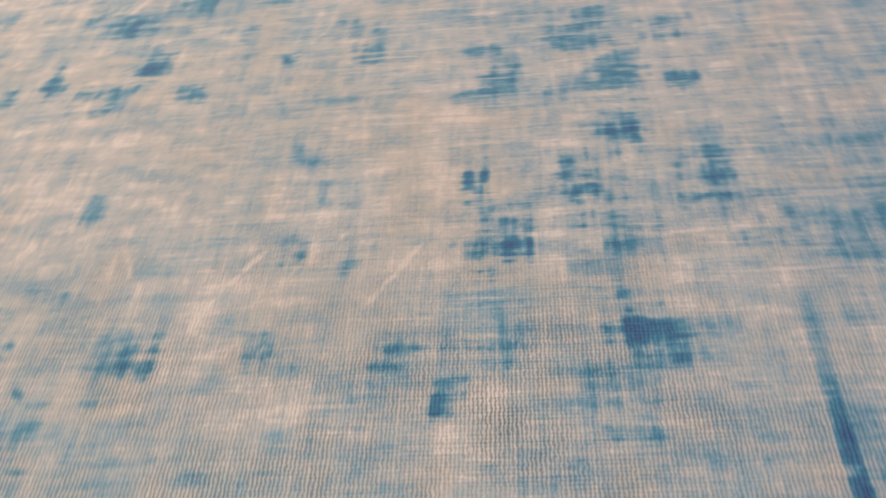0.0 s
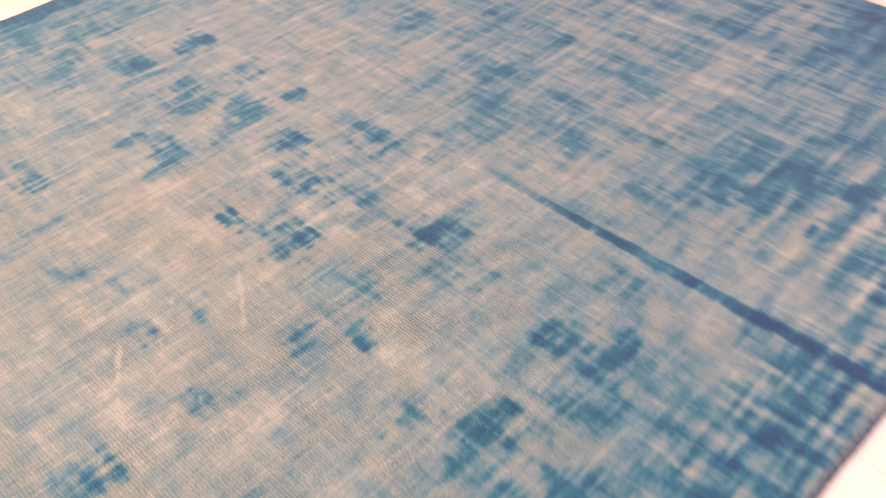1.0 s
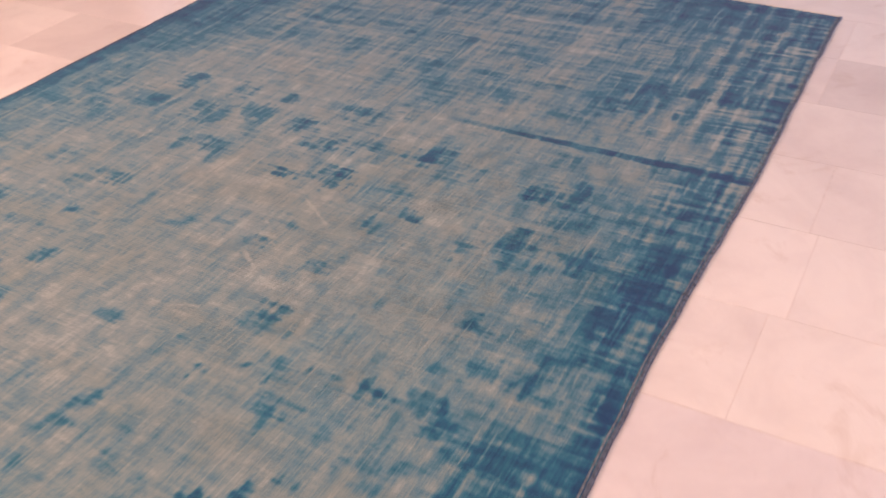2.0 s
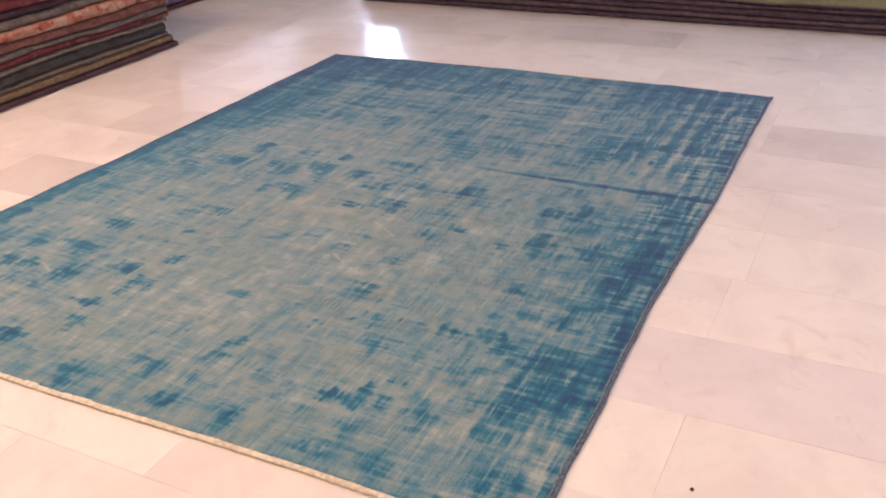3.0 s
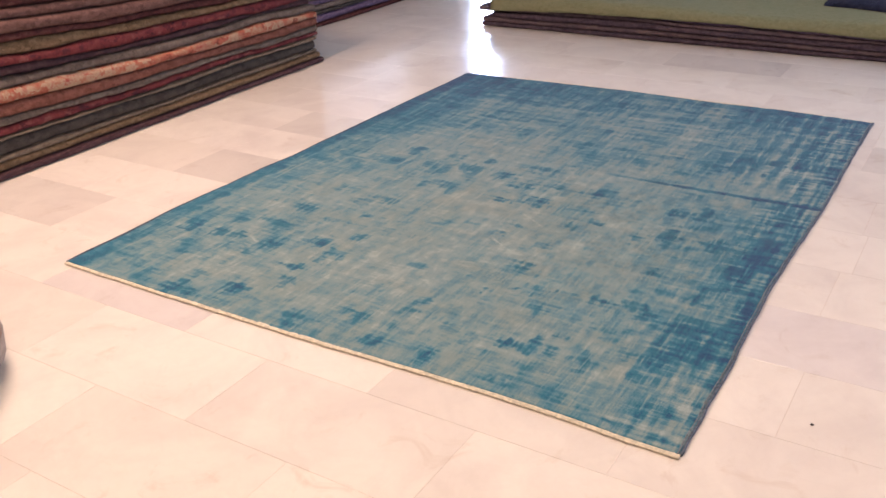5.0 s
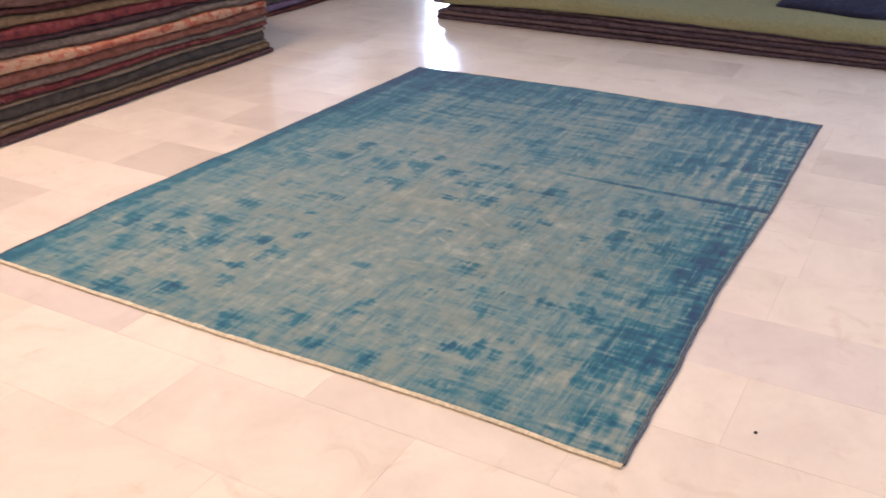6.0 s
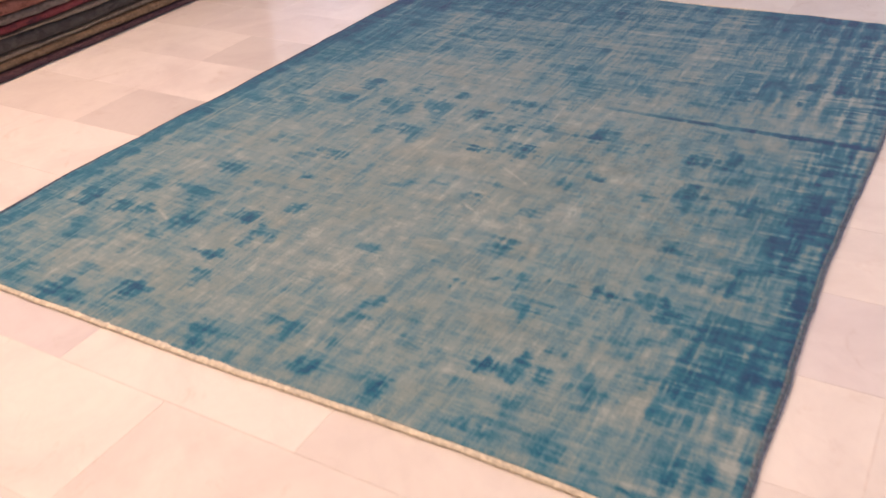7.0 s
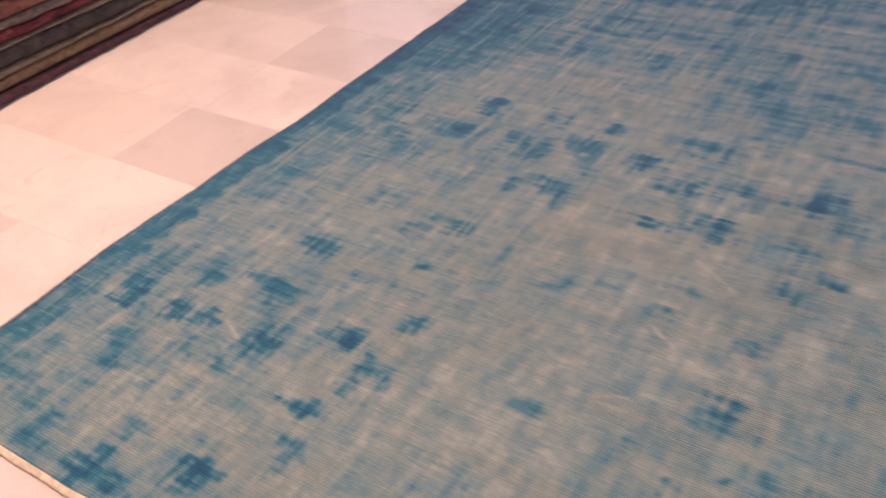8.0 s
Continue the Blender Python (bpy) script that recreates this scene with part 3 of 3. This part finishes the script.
MAGENTA = carpet("magenta_cloth", [(0.25, (0.20, 0.02, 0.10)), (0.5, (0.32, 0.035, 0.16)), (0.75, (0.40, 0.06, 0.21))], 40)
SAGE = carpet("sage_green_blanket", [(0.2, (0.20, 0.205, 0.115)), (0.5, (0.25, 0.255, 0.150)), (0.85, (0.29, 0.29, 0.185))], 60)


def folded_rug(mat, length, depth, under, over, lap, start, end, label, stack, fringe, seed, turn):
    """A rug folded in half, the fold to the front (-y), lying between two wavy surfaces; its length runs along +x."""
    rng = np.random.default_rng(seed)
    thing = tagged(new("folded_rug"), label, "folded rug", stack)
    thing.matrix_world = turn
    n, sides = 180, 13
    xs = np.linspace(start, length + end, n)
    lo, hi = under(xs) + 0.002, over(xs) - 0.002
    face = lap + 0.016 * (value_noise(xs, xs * 0, 0.5, 1, seed + 3) - 0.5) + 0.006 * (value_noise(xs, xs * 0, 0.06, 1, seed + 4) - 0.5)
    verts, faces = [], []
    for q in range(n):
        half, mid = (hi[q] - lo[q]) / 2, (hi[q] + lo[q]) / 2
        deep = min(half * 1.15, 0.030)
        verts.append((xs[q], depth, lo[q]))
        for c in range(sides):
            a = -math.pi / 2 + math.pi * c / (sides - 1)
            ca, sa = max(math.cos(a), 0.0) ** 0.75, math.sin(a)
            verts.append((xs[q], face[q] + deep * (1 - ca), mid + half * math.copysign(abs(sa) ** 0.9, sa)))
        verts.append((xs[q], depth, hi[q]))
    m = sides + 2
    for q in range(n - 1):
        for c in range(m - 1):
            faces.append((q * m + c, (q + 1) * m + c, (q + 1) * m + c + 1, q * m + c + 1))
        faces.append((q * m + m - 1, (q + 1) * m + m - 1, (q + 1) * m, q * m))
    faces.append(tuple(range(m))[::-1])
    faces.append(tuple((n - 1) * m + c for c in range(m)))
    mesh_object("body", verts, faces, mat, thing, "", True)
    if fringe:
        verts, faces = [], []
        xe = length + end
        h = float(hi[-1] - lo[-1])
        for q in range(34):
            yy = float(face[-1]) + 0.012 + 0.5 * rng.random() ** 1.6
            zz = float(lo[-1]) + h * (0.25 + 0.6 * rng.random())
            reach, drop = 0.012 + 0.016 * rng.random(), h * (0.2 + 0.5 * rng.random())
            k = len(verts)
            w = 0.003
            for dx, dz in ((0, 0), (reach, -0.3 * drop), (reach * 0.9, -drop)):
                for dy, ddz in ((-w, 0), (w, 0), (0, w)):
                    verts.append((xe - 0.002 + dx, yy + dy, zz + dz + ddz))
            for s in range(2):
                for c in range(3):
                    faces.append((k + s * 3 + c, k + s * 3 + (c + 1) % 3, k + s * 3 + 3 + (c + 1) % 3, k + s * 3 + 3 + c))
            faces.append((k + 6, k + 7, k + 8))
        tagged(mesh_object("fringe", verts, faces, FRINGE, thing, "cream knotted fringe"), kind="stuff")
    return thing


def rug_stack(layers, length, depth, turn, stack, wave, seed, sag=0.0, ragged=0.035):
    """Folded rugs one on another. layers: thickness, material, label, overhang at the front, at the far end."""
    z, under = 0.0, (lambda xs: np.full_like(xs, 0.001))
    for k, (thick, mat, label, lap, end, fringe) in enumerate(layers):
        z += thick
        over = (lambda xs, z=z, k=k: z * (1 + sag * (1.05 - 0.42 * xs)) + wave * min(1.0, z / 0.2) * ((value_noise(xs, xs * 0, 0.9, 1, seed + 50) - 0.5) + 0.40 * (value_noise(xs, xs * 0, 0.35, 1, seed + k) - 0.5) + 0.14 * (value_noise(xs, xs * 0, 0.07, 1, seed + k + 20) - 0.5)))
        folded_rug(mat, length, depth, under, over, lap, ragged * math.sin(2.3 * k + seed), end, label, stack, fringe, seed + 7 * k, turn)
        under = over


LEFT_STACK = [
    (0.030, AUBERGINE, "dark aubergine folded rug at the bottom of the tall stack", -0.010, 0.045, False),
    (0.036, OLIVE, "olive gold folded rug in the tall stack", 0.000, 0.025, False),
    (0.022, TAN, "thin tan grey folded rug in the tall stack", 0.004, 0.015, True),
    (0.058, CHARCOAL, "thick charcoal folded rug in the tall stack", 0.008, -0.005, False),
    (0.016, TAN, "thin tan folded rug in the tall stack", 0.002, 0.005, True),
    (0.034, RED, "red patterned folded rug in the tall stack", 0.004, 0.030, True),
    (0.030, GREY, "stone grey folded rug in the tall stack", 0.000, 0.020, False),
    (0.044, RUST, "faded rust folded rug in the tall stack", -0.006, 0.015, True),
    (0.052, FLORAL, "coral and cream floral folded rug in the tall stack", -0.018, 0.010, True),
    (0.040, GREY, "stone grey folded rug in the tall stack", 0.000, 0.020, True),
    (0.028, AUBERGINE, "dark aubergine folded rug in the tall stack", 0.022, 0.000, False),
    (0.042, RED, "crimson patterned folded rug in the tall stack", -0.004, 0.010, True),
    (0.044, OLIVE, "olive gold folded rug in the tall stack", 0.000, 0.000, False),
    (0.030, MAROON, "dark maroon folded rug in the tall stack", 0.012, 0.020, False),
    (0.052, BROWN, "thick mauve brown folded rug in the tall stack", -0.012, 0.010, True),
    (0.036, BROWN, "mauve brown folded rug in the tall stack", -0.004, 0.000, False),
    (0.030, MAROON, "dark maroon folded rug in the tall stack", 0.010, 0.010, False),
    (0.034, BROWN, "mauve brown folded rug in the tall stack", -0.002, 0.020, False),
    (0.040, TAN, "tan grey folded rug in the tall stack", 0.004, 0.000, False),
    (0.040, MAROON, "maroon folded rug on top of the tall stack", 0.004, 0.010, False),
]
rug_stack(LEFT_STACK, 3.2, 1.1, pose(-2.0, 2.962, 0, 0, 0, 0.75), "rugs in the tall stack", 0.050, 100, 0.30)

REAR_STACK = [
    (0.030, MAROON, "dark maroon folded rug at the bottom of the rear stack", -0.010, 0.02, False),
    (0.055, VIOLET, "violet folded rug in the rear stack", 0.000, 0.00, False),
    (0.030, CHARCOAL, "charcoal folded rug in the rear stack", 0.006, 0.01, False),
    (0.040, GREY, "stone grey folded rug in the rear stack", 0.000, 0.00, False),
    (0.035, VIOLET, "violet folded rug in the rear stack", 0.008, 0.02, False),
    (0.040, GREY, "stone grey folded rug in the rear stack", -0.004, 0.00, False),
    (0.040, AUBERGINE, "aubergine folded rug in the rear stack", 0.004, 0.01, False),
    (0.045, BROWN, "mauve brown folded rug in the rear stack", 0.000, 0.00, False),
    (0.040, MAROON, "maroon folded rug in the rear stack", 0.004, 0.01, False),
    (0.045, GREY, "stone grey folded rug on top of the rear stack", 0.000, 0.00, False),
]
rug_stack(REAR_STACK, 2.5, 1.0, pose(1.36, 3.62, 0), "rugs in the rear stack", 0.030, 300)

LOW_STACK = [
    (0.030, PLUM, "dark plum folded rug at the bottom of the low stack", 0.000, 0.0, False),
    (0.032, MAUVE, "dusty mauve folded rug in the low stack", 0.010, 0.0, False),
    (0.036, PLUM, "soft plum folded rug in the low stack", -0.004, 0.0, False),
    (0.028, MAUVE, "dusty mauve folded rug in the low stack", 0.006, 0.0, False),
    (0.020, VIOLET, "thin violet folded rug under the green blanket", 0.004, 0.0, False),
]
low_turn = pose(2.47, 2.58, 0, 0, 0, -90)
rug_stack(LOW_STACK, 4.6, 1.3, low_turn, "rugs in the low stack", 0.045, 500, 0.0, 0.06)


def blanket():
    """A soft blanket over the low stack: flat on top, rolling over the front with an uneven hem."""
    thing = tagged(new("green_blanket"), "pale sage green blanket draped over the low rug stack", "blanket")
    thing.matrix_world = low_turn
    n, m = 150, 26
    us = np.linspace(0.05, 4.5, n)
    hem = 0.122 + 0.035 * (value_noise(us, us * 0, 0.8, 1, 71) - 0.5) + 0.012 * (value_noise(us, us * 0, 0.15, 1, 72) - 0.5)
    crown = 0.200 + 0.030 * (value_noise(us, us * 0, 0.9, 1, 73) - 0.5)
    verts, faces = [], []
    for q, u in enumerate(us):
        for c in range(m):
            s = c / (m - 1)
            if s < 0.5:
                a = s / 0.5 * math.pi / 2
                y = -0.022 + 0.07 * (1 - math.cos(a))
                z = hem[q] + (crown[q] - hem[q]) * math.sin(a) ** 0.8
            else:
                y = 0.048 + (s - 0.5) / 0.5 * 1.1
                z = crown[q] + 0.010 * (noise.noise((u * 2.5, y * 2.5, 3.0)))
            z += 0.004 * noise.noise((u * 6, s * 9, 1.0))
            verts.append((u, y, z))
    for q in range(n - 1):
        for c in range(m - 1):
            faces.append((q * m + c, (q + 1) * m + c, (q + 1) * m + c + 1, q * m + c + 1))
    ob = mesh_object("cloth", verts, faces, SAGE, thing, "", True)
    mod = ob.modifiers.new("thickness", "SOLIDIFY")
    mod.thickness, mod.offset = 0.010, -1
    return thing


blanket()


def throw(name, u0, u1, y0, mat, label, seed, z=0.205, slant=0.0):
    """A loosely folded throw lying on the blanket."""
    thing = tagged(new(name), label, "throw")
    thing.matrix_world = low_turn
    n, m = 50, 20
    verts, faces = [], []
    for q in range(n):
        s = q / (n - 1)
        u = u0 + (u1 - u0) * s
        round_end = min(1.0, (s * (1 - s) * 14) ** 0.5)
        for c in range(m):
            a = math.pi * c / (m - 1)
            front = y0 + slant * s + 0.05 * math.sin(s * 9 + seed)
            y = front + (0.7 - 0.7 * math.cos(a)) / 2
            zz = z - 0.02 + (0.075 * round_end) * math.sin(a) ** 0.35 + 0.006 * noise.noise((u * 5, y * 5, seed))
            verts.append((u, y, zz))
    for q in range(n - 1):
        for c in range(m - 1):
            faces.append((q * m + c, (q + 1) * m + c, (q + 1) * m + c + 1, q * m + c + 1))
        faces.append((q * m, q * m + m - 1, (q + 1) * m + m - 1, (q + 1) * m))
    faces.append(tuple(range(m))[::-1])
    faces.append(tuple((n - 1) * m + c for c in range(m)))
    mesh_object("cloth", verts, faces, mat, thing, "", True)
    return thing


throw("folded_throw", 2.02, 3.9, 0.38, NAVY, "dark navy folded throw lying on the green blanket", 2.0, 0.205, -0.18)
throw("folded_throw", 1.25, 1.75, 0.56, NAVY, "small dark navy folded throw on the green blanket", 3.1)
throw("folded_cloth", 2.35, 3.7, 0.33, MAGENTA, "thin magenta folded cloth showing under the navy throw", 2.0, 0.178, -0.16)


# ---- small things ----
def pouf():
    thing = tagged(new("pouf"), "brown leather pouf with a taupe felt base", "pouf")
    thing.location = (-2.032, 1.847, 0)

    def turned(name, profile, mat, label=""):
        bm = bmesh.new()
        rings = []
        for r, z in profile:
            rings.append([bm.verts.new((r * math.cos(2 * math.pi * k / 40), r * math.sin(2 * math.pi * k / 40), z)) for k in range(40)])
        for a, b in zip(rings, rings[1:]):
            for k in range(40):
                bm.faces.new((a[k], a[(k + 1) % 40], b[(k + 1) % 40], b[k]))
        bm.faces.new(rings[0][::-1])
        bm.faces.new(rings[-1])
        for f in bm.faces:
            f.smooth = True
        part(name, bm, mat, thing, label)

    turned("base", [(0.20, 0.0), (0.265, 0.015), (0.30, 0.06), (0.305, 0.11)], TAUPE, "taupe felt base")
    turned("cushion", [(0.30, 0.11), (0.302, 0.15), (0.292, 0.20), (0.27, 0.25), (0.22, 0.285), (0.12, 0.30), (0.02, 0.302)], LEATHER, "brown leather cushion")
    return thing


pouf()


def crumb(x, y, r, seed):
    bm = bmesh.new()
    bmesh.ops.create_icosphere(bm, subdivisions=2, radius=r)
    for v in bm.verts:
        v.co *= 1 + 0.35 * noise.noise(v.co * 90 + Vector((seed, 0, 0)))
        v.co.z = v.co.z * 0.5 + r * 0.42
    ob = part("crumb", bm, CHARCOAL, None)
    ob.location = (x, y, 0.0005)
    return tagged(ob, "tiny dark brown crumb on the marble floor", "crumb")


crumb(-1.028, -0.233, 0.0045, 1)


# ---- floor tiles, last ----
ROW, LONG, GAP = 0.3075, 0.642, 0.0009
ROW0 = -0.50
STAGGER = {-1: -0.60, -2: -0.17, -3: 0.115, -4: 0.44, -5: 0.756, 0: -0.145, 1: 2.39, 2: 2.41, 4: -0.055, 8: 1.18}
# a point on each of the greyer and the lilac tiles
GREY_SPOTS = [(0.27, 2.1), (-0.35, 2.1), (2.1, 0.9), (0.9, -0.3), (-0.95, 2.65)]
LILAC_SPOTS = [(-0.65, -0.3), (-1.25, 1.7)]


def tile_mesh(length, mat):
    bm = bmesh.new()
    box(bm, (0, 0, -0.010), (ROW - GAP, length, 0.0))
    top = [e for e in bm.edges if all(abs(v.co.z) < 1e-6 for v in e.verts)]
    bmesh.ops.bevel(bm, geom=top, offset=0.0004, segments=1, affect="EDGES")
    me = bpy.data.meshes.new("tile")
    bm.to_mesh(me)
    bm.free()
    me.materials.append(mat)
    return me


def lay_tiles():
    rng = random.Random(5)
    full, grey, lilac = (tile_mesh(LONG - GAP, mat) for mat in (MARBLE, GREY_MARBLE, LILAC_MARBLE))
    spots, ends = [], []
    for k in range(int((X0 - ROW0) / ROW) - 1, int((X1 - ROW0) / ROW) + 1):
        x = ROW0 + k * ROW
        if x < X0 or x + ROW > X1 + 0.01:
            continue
        start = STAGGER.get(k, rng.random() * LONG) % LONG
        y = Y0 + (start - Y0) % LONG
        ends.append((x, Y0, y))
        while y + LONG < Y1:
            spots.append((x, y))
            y += LONG
        ends.append((x, y, Y1))
    spots.sort(key=lambda p: math.hypot((p[0] + 0.3) * 0.9, p[1] + 0.3 - 1.2))
    for x, y in spots[:298]:
        holds = lambda spots: any(x <= sx < x + ROW and y <= sy < y + LONG for sx, sy in spots)
        ob = new("tile", grey if holds(GREY_SPOTS) else lilac if holds(LILAC_SPOTS) else full)
        ob.parent = floor
        ob.location = (x, y, 0)
    verts, faces = [], []
    for x, y in spots[298:]:
        k = len(verts)
        for v in full.vertices:
            verts.append((v.co.x + x, v.co.y + y, v.co.z))
        for p in full.polygons:
            faces.append([k + i for i in p.vertices])
    for x, ya, yb in ends:
        if yb - ya < 0.01:
            continue
        k = len(verts)
        grow = (yb - ya - GAP) / (LONG - GAP)
        for v in full.vertices:
            verts.append((v.co.x + x, v.co.y * grow + ya, v.co.z))
        for p in full.polygons:
            faces.append([k + i for i in p.vertices])
    tagged(mesh_object("tiles", verts, faces, MARBLE, floor), kind="stuff")


lay_tiles()
